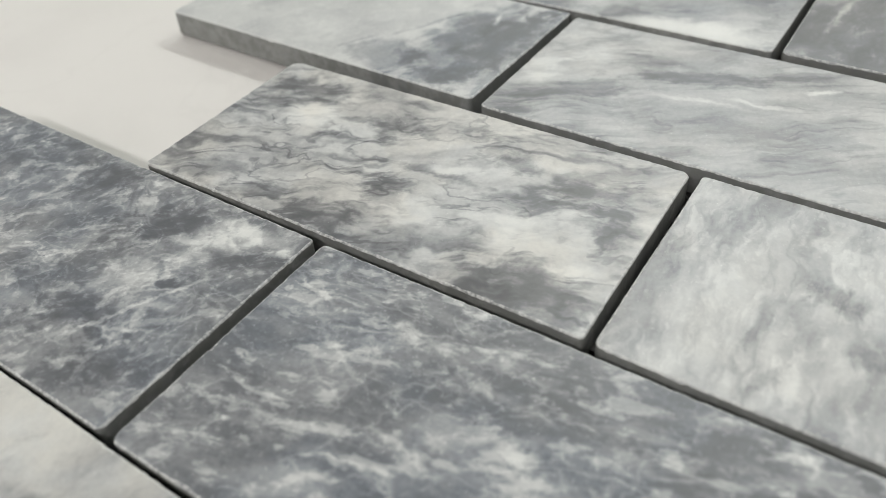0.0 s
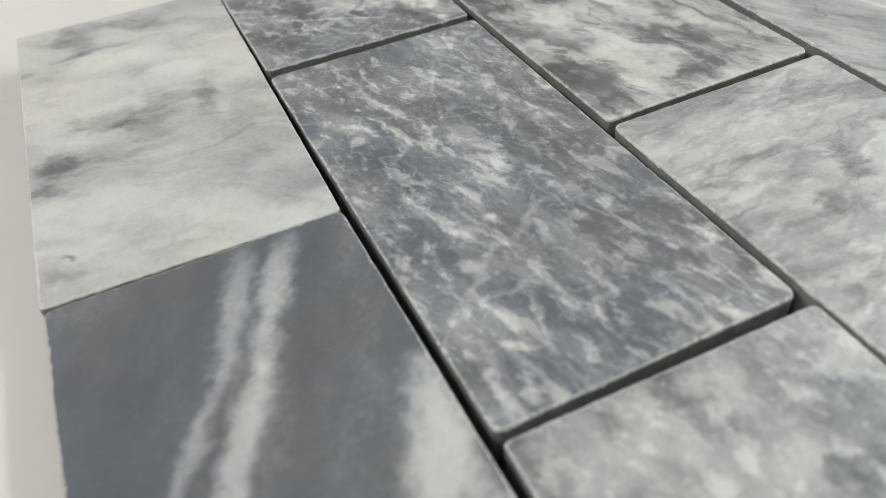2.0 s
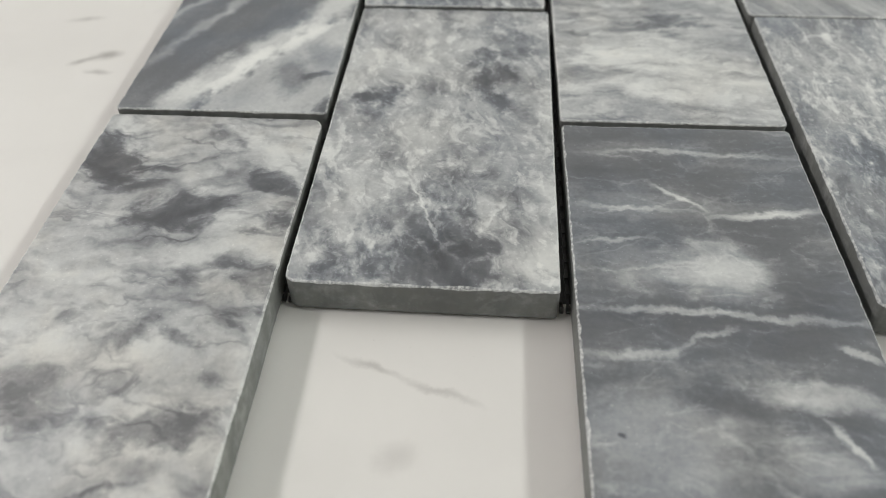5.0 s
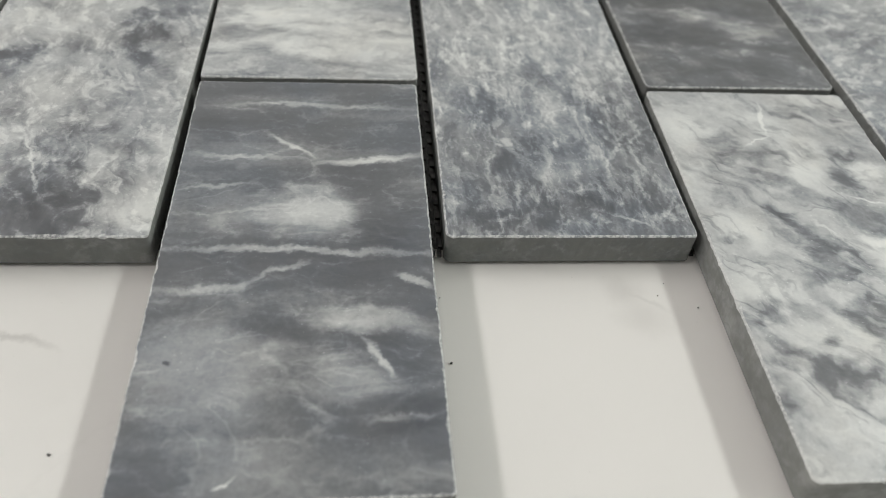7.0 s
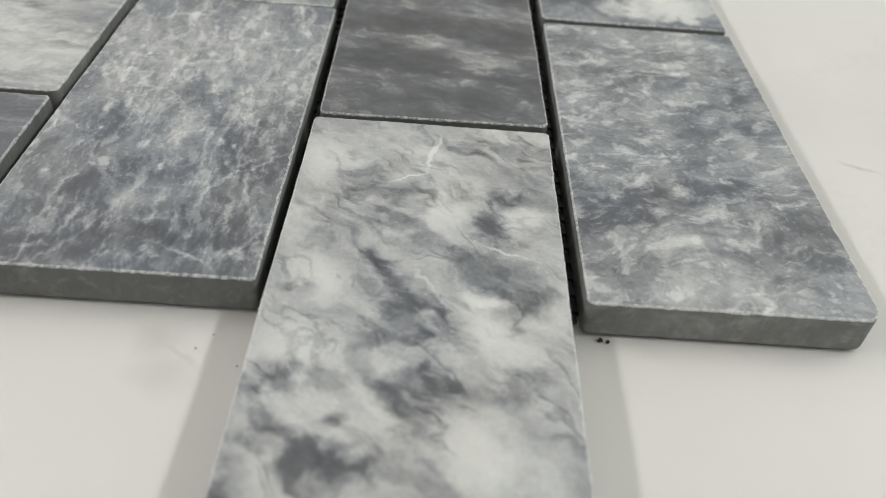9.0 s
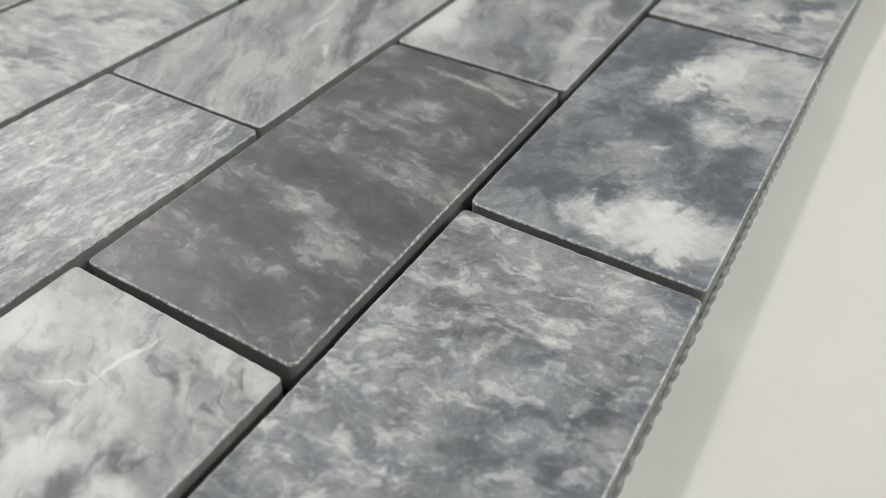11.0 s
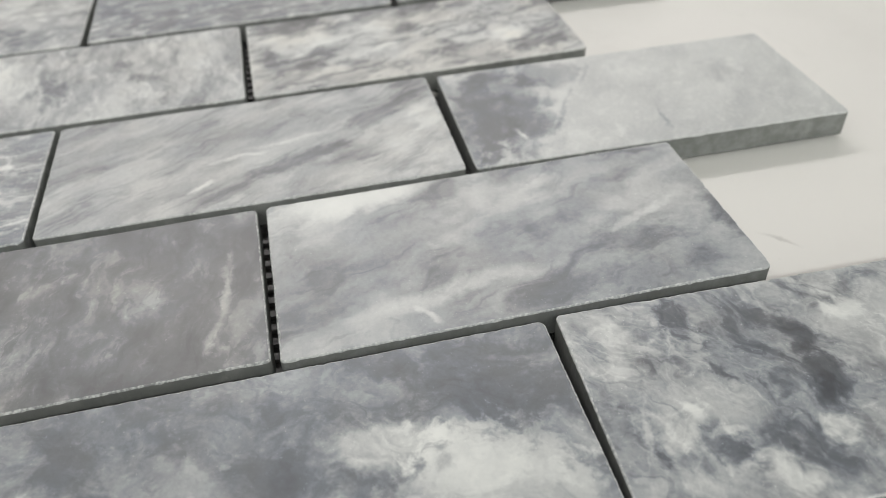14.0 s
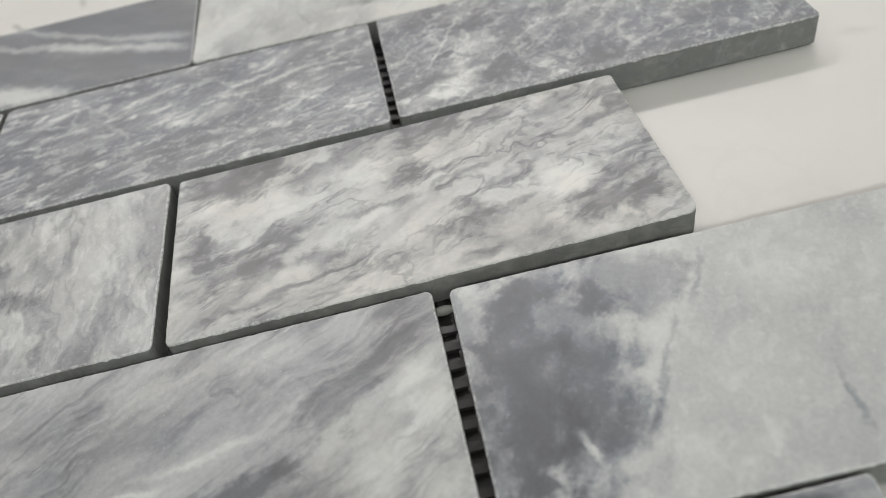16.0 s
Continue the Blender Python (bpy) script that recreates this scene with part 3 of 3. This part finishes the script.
lay(3, 0, 0.30, -0.05, -0.06, 0.44, -0.41, -0.39, marble(10, 0.38, 0.09, 3, 3.2, 0.24, 4.0, 0.18, 0.12, 0.35, 0.90, [(2.2, 22.5, -9, 26, 14, 0.13), (0.2, -45.3, -6, 26.5, 8, -0.1), (17.7, -15.5, -68, 9.7, 5, -0.14), (15.6, -37.6, -48, 7.8, 5, -0.14), (-5.8, 5.2, -65, 12.9, 4, 0.1), (2.2, -10.7, 90, 8.1, 3, 0.16), (-16.8, 7.7, -81, 9.1, 3, 0.14), (0.6, 4.8, -80, 6.6, 3, -0.16), (-13.5, -8.1, -63, 7.2, 4, -0.1), (-4.5, -42.7, -41, 4.9, 4, -0.14), (-0.1, -29, 8, 6.3, 3, 0.14), (-9.3, -29.3, -84, 5.3, 3, -0.14), (-2.9, -22.5, -43, 4.7, 3, -0.12), (-15.1, -45, -35, 4.7, 3, -0.12), (5.1, -40.2, -63, 3.4, 2.5, -0.16)], [(4.3, 11, -83, 10, 2, 0.18), (0.4, -44.6, -31, 4.6, 2, 0.14), (-9.4, -36.6, 81, 7.7, 0.6, 0.25), (15.7, -34.1, -82, 7.4, 0.6, 0.25), (20.4, -40.3, 61, 6.7, 0.6, 0.25), (11.7, -45, -25, 5.7, 0.6, 0.28), (19.9, -17.7, 42, 6.2, 0.7, 0.22), (14.8, 9.9, -48, 2.1, 2, 0.2), (7.7, -17.1, -89, 6.3, 0.6, 0.2), (13.5, -24.2, 51, 3.8, 0.6, 0.25), (-13.1, -44.7, 2, 3.8, 0.6, 0.25), (10.4, -29.5, 75, 4.9, 0.5, 0.2), (-7.5, -25.9, -43, 3.2, 0.7, 0.2)]), "blue-grey marble tile with pale streaks and flecks")
lay(3, 1, -0.54, -0.39, 0.14, 0.20, 0.54, -1.01, marble(11, 0.55, 0.09, 30, 4.5, 0.13, 5, 0, 0, -0.1, 0.4, [(8.6, 10.9, -69, 16.6, 2.5, -0.15), (-7.4, 33.4, -48, 14.9, 3.5, -0.2), (-21.4, 41.9, -80, 5.6, 3, -0.14), (-9, -3.6, 87, 12, 3, -0.08), (-3.5, -18.6, 90, 9, 3, -0.08), (16, -6.1, -74, 8.9, 3, -0.08), (-18.9, 19.4, 70, 7.4, 4, 0.12), (11.6, 41.4, 45, 9.9, 6, 0.2), (-2.4, 44.9, 12, 7.2, 4, 0.22), (18.1, 24.8, -80, 8.6, 3, 0.12)], [(6.6, 15.9, -81, 6.6, 2, -0.16), (11.1, 17.4, -85, 16.1, 1.5, -0.12), (-15, -9.6, -83, 4, 2, -0.1), (5, -18.1, -66, 6, 2, -0.1), (-20.9, 6.4, 84, 5, 2, -0.1), (14.5, -12.6, -56, 3.6, 1.5, 0.3), (3.5, -3.1, -81, 6.6, 1, 0.2), (21.1, 37.3, 79, 8.1, 2, 0.1), (-0.9, 8.4, -82, 10.1, 1, 0.16)], 0.16), "light grey marble tile with diagonal brushed streaks")
lay(3, 2, 0.99, 0.57, -0.82, 0.19, -0.06, -0.72, marble(12, 0.7, 0.07, 59, 1.8, 0.06, 8, 0.05, 0, 0.5, 0.10, [(0.2, -46.6, -4, 22.6, 9, -0.26), (-1, -35.6, -10, 21.9, 9, -0.26), (-16.2, -20.3, -10, 7.6, 7, -0.22), (5, -31, -11, 11.8, 6, -0.1), (-20.1, 4.1, 46, 5, 5, -0.09), (-4.9, 27.4, -82, 5, 5, -0.11), (-15.1, 7.2, 86, 11, 6, 0.08), (7.1, -7.5, 72, 9.5, 6, 0.07)], [(-8.4, -38.7, -89, 5, 2, 0.15), (11, -34.4, 17, 3.6, 1, 0.4), (15.6, -38.9, 27, 1.1, 1, 0.25), (-2.7, -20.1, -27, 22.6, 2, 0.1), (-14.9, -8.3, -26, 7.8, 1, -0.13), (3.3, -20.5, -30, 11.7, 0.8, -0.16), (13.5, 3.1, -4, 5.5, 0.8, -0.16), (21.2, -46.8, 46, 1.6, 1.6, -0.35)]), "pale green-grey marble tile with one slate end")
lay(4, 0, -0.34, -0.44, -0.42, -0.04, -0.00, -0.35, marble(13, 0.66, 0.13, 50, 2.2, 0.09, 10, 0, 0.03, -0.15, 0.35, [(-9.4, 27.4, -55, 6.1, 3, -0.13), (-1.6, -5.1, -60, 5, 5, -0.25), (14.3, 6, -39, 11.7, 5, -0.17), (5.4, -6, -66, 4.9, 3, -0.19), (0, -19.1, -45, 4.9, 4.5, -0.21), (14.5, -17, -7, 4, 3, -0.19), (21.5, -16.4, -53, 5, 3, -0.15), (-13.9, -29.2, -11, 7.6, 2.5, -0.19), (-11.4, -32.6, -11, 5.1, 3, -0.11), (17.7, 21.6, -38, 3.5, 3.5, 0.28), (2.2, 21.5, -45, 5.7, 4, 0.18), (-17.4, 35.3, -33, 5.4, 4, 0.14), (-16.7, 2.8, -41, 5.3, 4, 0.14), (11.9, -6.5, -33, 5.4, 3, 0.18), (9.5, -26, -41, 5.3, 5, 0.16), (-18.1, -12.2, -18, 4.7, 4, 0.13)], [(-16.3, 23.3, -40, 4.6, 2, -0.15), (14.7, 25.5, -7, 7.6, 2, -0.26), (-3.7, 3.4, -54, 8.6, 1.5, -0.2), (-7.2, 8.9, -45, 3.5, 2, -0.25), (-11, -16.6, -38, 3.2, 2, -0.2), (-10, -23.1, -71, 1.6, 1.5, -0.3), (-17.8, 12.3, -18, 3.2, 2, -0.2), (-19.2, 0.8, -6, 4.5, 1.5, -0.2), (0.1, 38.9, -20, 4.3, 2.4, 0.15), (10.8, 0.5, 0, 3.5, 1.5, 0.42), (-3.9, 29.9, 27, 3.4, 0.4, 0.38), (0.6, 38.4, 78, 7.2, 0.45, 0.38), (1.8, 2, -57, 6.5, 0.6, 0.2), (14.3, 11.5, -21, 5.4, 0.5, 0.3), (11.7, 18.5, -50, 3.9, 2.5, -0.3), (-18.5, -16.7, -26, 4.5, 2.5, -0.35)], 0.28), "white and grey swirled marble tile with a crack")
lay(4, 1, -0.08, 0.02, 0.50, -0.61, 0.75, -0.35, marble(14, 0.2, 0.19, 80, 2.4, 0.08, 9, 0.1, 0, -0.5, 0.3, [(-16.4, 2.6, -4, 9.5, 5, 0.18), (9.1, 0.4, 2, 11, 4, 0.12), (-9.2, 20.6, 16, 8.9, 5, 0.14), (10.2, 16.9, 8, 7.1, 5, 0.12), (8.9, -23.1, 14, 8.2, 6, 0.18), (7.8, -31.1, 18, 6.3, 4, 0.14), (-3.1, -15, 26, 6.7, 4, 0.1), (-18.6, -25.9, 84, 6, 6, -0.14), (-2.8, 10, -5, 12, 3, -0.14), (-11, -6.9, -7, 9.1, 3, -0.1), (13.4, 39.4, 36, 7.5, 3, -0.1), (20.7, 17.3, 78, 7.6, 3, -0.1), (16.5, -12.7, 3, 7.5, 3, -0.12)], [(-0.6, 42, -4, 15, 1.2, 0.28), (-4.6, 33.5, -5, 6, 2, 0.14), (15.4, 39.3, -21, 4.3, 1, 0.28), (12.3, 23.9, 14, 4.1, 2, -0.12)], 0.18), "brownish dark grey clouded marble tile")
lay(4, 2, -0.40, 0.26, 0.10, 0.45, -0.29, -0.63, marble(15, 0.5, 0.12, 22, 2.4, 0.06, 9, 0, 0, 0.2, 0.20, [(-22.2, -29.7, -85, 18.6, 4, 0.34), (-16.7, -35.7, -43, 8.1, 3, 0.15), (-13.6, 9.8, -78, 19.4, 5, 0.12), (-3.6, 10.7, 90, 4, 3, 0.14), (-19.6, -8.2, -60, 8.1, 3, -0.22), (-23.1, 12.8, -87, 10, 4, -0.14), (19.8, -37.8, 54, 4.3, 3, -0.08), (6.9, 26.2, -87, 8.5, 6, -0.17), (6.5, 49.2, 15, 9.3, 3, -0.2), (19.9, 3.2, -87, 10.5, 4, -0.15), (-9, 47.3, 24, 6, 3, -0.12), (4.3, -37.8, 66, 4.9, 4, -0.06), (15.5, 38.2, 90, 5.5, 3, -0.1)], [(11.9, -3.3, -85, 16.1, 2, 0.18), (14.9, -20.3, -84, 13.1, 2, 0.16), (18.9, -20.3, 39, 3.2, 1, 0.25), (1, 29.7, -65, 15.4, 1.5, 0.2)], 0.16), "blue-grey marble tile with a white diagonal cloud")
lay(5, 0, -0.16, -0.14, 0.03, -0.12, 0.38, -0.27, marble(16, 0.45, 0.1, -72, 1.7, 0.12, 9, 0.18, 0.06, 0.25, 0.5, [(-14.4, -24.4, 33, 10.1, 3.5, -0.2), (4.2, -16.9, 11, 10.2, 2.5, -0.15), (-6.4, -34.9, 20, 5.9, 3.5, 0.23), (-1.4, -40.4, 21, 7, 3, 0.1), (17.6, -32.4, -51, 7.1, 5, -0.15), (0.1, -47.4, 1, 22, 4, 0.12), (-0.3, 43.1, 6, 18.6, 4, 0.08), (3.7, 16.1, 16, 10.9, 3, 0.1), (-21.4, -20.3, -77, 6.7, 3, -0.14)], [(1.6, -23.9, 16, 3.6, 2, 0.24), (-11.3, -7.9, -22, 8.1, 2, 0.12), (17.2, 15.6, 87, 16.5, 2, -0.14), (-9.8, -6.9, 4, 13, 0.5, 0.16)], 0.12), "blue-grey clouded marble tile with pale flecks")
lay(5, 1, -0.32, 0.81, -0.06, -0.07, 0.60, -0.12, marble(17, 0.35, 0.09, -25, 1.5, 0.09, 10, 0.07, 0, 0.6, 0.05, [(-3.7, 16.7, 83, 8.6, 4, 0.36), (8.8, 1.2, -25, 7.2, 5, 0.3), (1.3, 28.7, 65, 9.4, 6, 0.26), (15.3, 29.2, 70, 14.9, 14, 0.24), (21.3, 4.2, 34, 5, 5, 0.15), (6.3, 41.2, 72, 6.3, 4, 0.08), (-2.6, -40.3, 56, 5.4, 5, 0.38), (8.4, -37.8, 60, 8.1, 8, 0.36), (16.4, -36.8, 84, 9.1, 7, 0.28), (-9.2, 32.7, 48, 15.6, 5, -0.12), (-13.6, -35.8, 82, 7.1, 4, -0.08), (-1.6, -31.8, -8, 7.1, 3.5, -0.14), (17.3, -8.3, 32, 6, 6, -0.14), (17.3, -21.8, 27, 6.7, 5, -0.1), (-2.7, -16.8, 27, 6.7, 6, 0.09), (1.3, 48.7, -27, 3.5, 3.5, 0.1)], [(-15.2, -1.8, 0, 3.5, 2, -0.15), (-18.7, 18.7, 74, 3.6, 2, -0.18), (1.8, 25.2, 34, 1.8, 1.5, -0.22), (0.8, -11.8, 34, 1.8, 1, 0.25), (8.9, -31.3, 23, 3.8, 3, 0.22), (0.3, -1.3, -30, 6.9, 3, -0.12), (-12.1, -48.3, 4, 6.5, 3, 0.1), (-11.7, -9.3, 17, 5.2, 3, 0.08)], 0.12), "slate blue marble tile with white clouds")
lay(5, 2, 0.56, 0.92, -1.81, -0.39, -0.04, 0.20, marble(18, 0.50, 0.14, -55, 2.0, 0.10, 10, 0.06, 0.08, 0.25, 0.50, [(-0.1, -7.5, 22, 6, 2.5, -0.38), (-16.3, -28.6, 4, 6.5, 2.5, -0.35), (10.1, -30.7, 37, 5.4, 2.5, -0.28), (16.9, -23.2, 3, 5.3, 3, 0.22), (10.2, -11.5, 24, 3.5, 2.5, 0.38), (-4.7, -21.2, 43, 8, 4, -0.1), (-12.7, 3.4, 55, 4, 2.5, 0.28), (17.3, -42.3, -88, 5.9, 4, 0.1), (1.1, -25.8, 51, 5.1, 3, 0.12), (-21.5, -14.6, 5, 4.3, 2.5, 0.15), (-15, -16, 6, 4.4, 3, -0.1)], [(-11.1, -42.1, -11, 9.8, 2, 0.22), (-9.5, -8.1, 10, 5.5, 2, -0.35), (13.3, -21.3, 35, 5.8, 2, -0.18), (3.4, -10.5, -22, 3.2, 2, -0.3), (-24.6, -25.3, 90, 4, 1.5, -0.3), (-18.8, 7.1, -12, 3.8, 2, -0.2), (2.2, -34, 26, 2.6, 1.4, 0.38), (12.9, -35.9, 60, 3.4, 2, -0.2), (-2.9, -25, 24, 4.2, 1, -0.3), (7.2, -29.9, 86, 3.5, 0.8, 0.25), (6.1, -42.9, -9, 3.5, 0.8, 0.25), (9.9, -42.3, 15, 2.6, 1, -0.22)], 0.2), "grey marble tile with black veins and white flecks")

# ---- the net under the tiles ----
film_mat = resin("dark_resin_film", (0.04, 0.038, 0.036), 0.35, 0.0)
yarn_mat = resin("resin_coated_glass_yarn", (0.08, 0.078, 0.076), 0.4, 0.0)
glue_mat = resin("milky_glue", (0.75, 0.74, 0.70), 0.3, 0.0)


def row_span(i):
    y0 = 0.05 if i % 2 else 0.0
    return y0 + 0.0042, y0 + 0.2958


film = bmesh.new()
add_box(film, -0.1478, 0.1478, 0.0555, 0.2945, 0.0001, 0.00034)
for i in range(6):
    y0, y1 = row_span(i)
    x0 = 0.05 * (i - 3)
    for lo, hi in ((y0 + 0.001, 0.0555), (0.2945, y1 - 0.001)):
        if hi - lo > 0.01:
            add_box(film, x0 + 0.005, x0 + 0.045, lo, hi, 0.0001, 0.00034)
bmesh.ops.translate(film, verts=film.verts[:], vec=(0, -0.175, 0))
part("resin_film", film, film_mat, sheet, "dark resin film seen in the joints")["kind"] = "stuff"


def yarn_along(bm, a, b, r, swell, period):
    """A flat twisted yarn from a to b, swelling once each period."""
    a, b = Vector(a), Vector(b)
    way = (b - a).normalized()
    side = Vector((-way.y, way.x, 0))
    count = max(2, int((b - a).length / (period / 4)))
    rings = []
    for k in range(count + 1):
        p = a.lerp(b, k / count)
        s = r * (1 + swell * math.sin(2 * math.pi * k / 4 + 0.4))
        lift = 0.00012 * math.sin(2 * math.pi * k / 4)
        rings.append([bm.verts.new(p + side * (s * math.cos(radians(90 * q + 45))) + Vector((0, 0, 0.55 * s * math.sin(radians(90 * q + 45)) + lift))) for q in range(4)])
    for r0, r1 in zip(rings, rings[1:]):
        for q in range(4):
            bm.faces.new((r0[q], r1[q], r1[(q + 1) % 4], r0[(q + 1) % 4]))
    bm.faces.new(rings[0][::-1])
    bm.faces.new(rings[-1])


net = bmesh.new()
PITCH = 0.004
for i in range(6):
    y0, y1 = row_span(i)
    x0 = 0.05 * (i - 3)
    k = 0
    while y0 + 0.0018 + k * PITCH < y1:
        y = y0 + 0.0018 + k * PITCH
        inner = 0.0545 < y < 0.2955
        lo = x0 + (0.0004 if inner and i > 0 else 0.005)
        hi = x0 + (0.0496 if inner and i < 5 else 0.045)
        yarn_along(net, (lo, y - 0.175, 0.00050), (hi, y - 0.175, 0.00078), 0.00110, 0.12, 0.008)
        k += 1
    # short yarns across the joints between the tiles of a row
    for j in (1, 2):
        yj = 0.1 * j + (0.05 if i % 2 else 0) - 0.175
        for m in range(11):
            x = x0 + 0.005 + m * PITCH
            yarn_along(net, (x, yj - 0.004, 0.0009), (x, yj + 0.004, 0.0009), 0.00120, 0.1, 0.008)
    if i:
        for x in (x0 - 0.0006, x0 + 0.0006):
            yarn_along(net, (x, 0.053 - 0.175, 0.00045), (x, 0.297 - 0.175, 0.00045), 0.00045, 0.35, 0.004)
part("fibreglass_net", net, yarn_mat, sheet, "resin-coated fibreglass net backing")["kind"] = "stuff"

edge_yarn = bmesh.new()
yarn_along(edge_yarn, (0.1489, 0.057 - 0.175, 0.00062), (0.1489, 0.349 - 0.175, 0.00062), 0.00062, 0.45, 0.0042)
part("edge_yarn", edge_yarn, resin("clear_resin_yarn", (0.72, 0.70, 0.66), 0.08, 0.55), sheet, "shiny clear resin yarn along the cut edge")

bead = bmesh.new()
bmesh.ops.create_icosphere(bead, subdivisions=3, radius=1, matrix=pose(0.0005, 0.2502 - 0.175, 0.0013) @ Matrix.Diagonal((0.0009, 0.0022, 0.0010, 1)))
part("glue_bead", bead, glue_mat, sheet, "milky bead of hardened glue in a joint")

# ---- grit and a stray fibre tuft on the worktop ----
grit_mat = painted("black_grit", (0.03, 0.028, 0.026), 0.7, 400.0)


def crumb(x, y, r, seed):
    bm = bmesh.new()
    bmesh.ops.create_icosphere(bm, subdivisions=2, radius=r)
    for v in bm.verts:
        v.co *= 1 + 0.5 * noise.noise(v.co / r * 1.3 + Vector((seed * 5.0, 0, 0)))
    low = min(v.co.z for v in bm.verts)
    bmesh.ops.translate(bm, verts=bm.verts[:], vec=(0, 0, -low))
    ob = new("grit_fibre_speck", mesh_of("grit_fibre_speck", bm, grit_mat))
    ob.location = (x, y, 0)
    return tagged(ob, "tiny black speck of grit or fibre on the white worktop", "crumb", "grit on the worktop")


crumb(0.0009, 0.0284, 0.00022, 1)
crumb(-0.0601, 0.0133, 0.00022, 2)
# the next two stand in for a tuft of dark fibres by the corner
crumb(0.1044, 0.0497, 0.0004, 3)
crumb(0.1056, 0.0494, 0.0003, 4)
crumb(-0.0000, 0.0430, 0.00012, 5)
crumb(0.0410, 0.0430, 0.00013, 6)
crumb(0.0480, 0.0400, 0.00012, 7)
crumb(0.0430, 0.0460, 0.0001, 8)
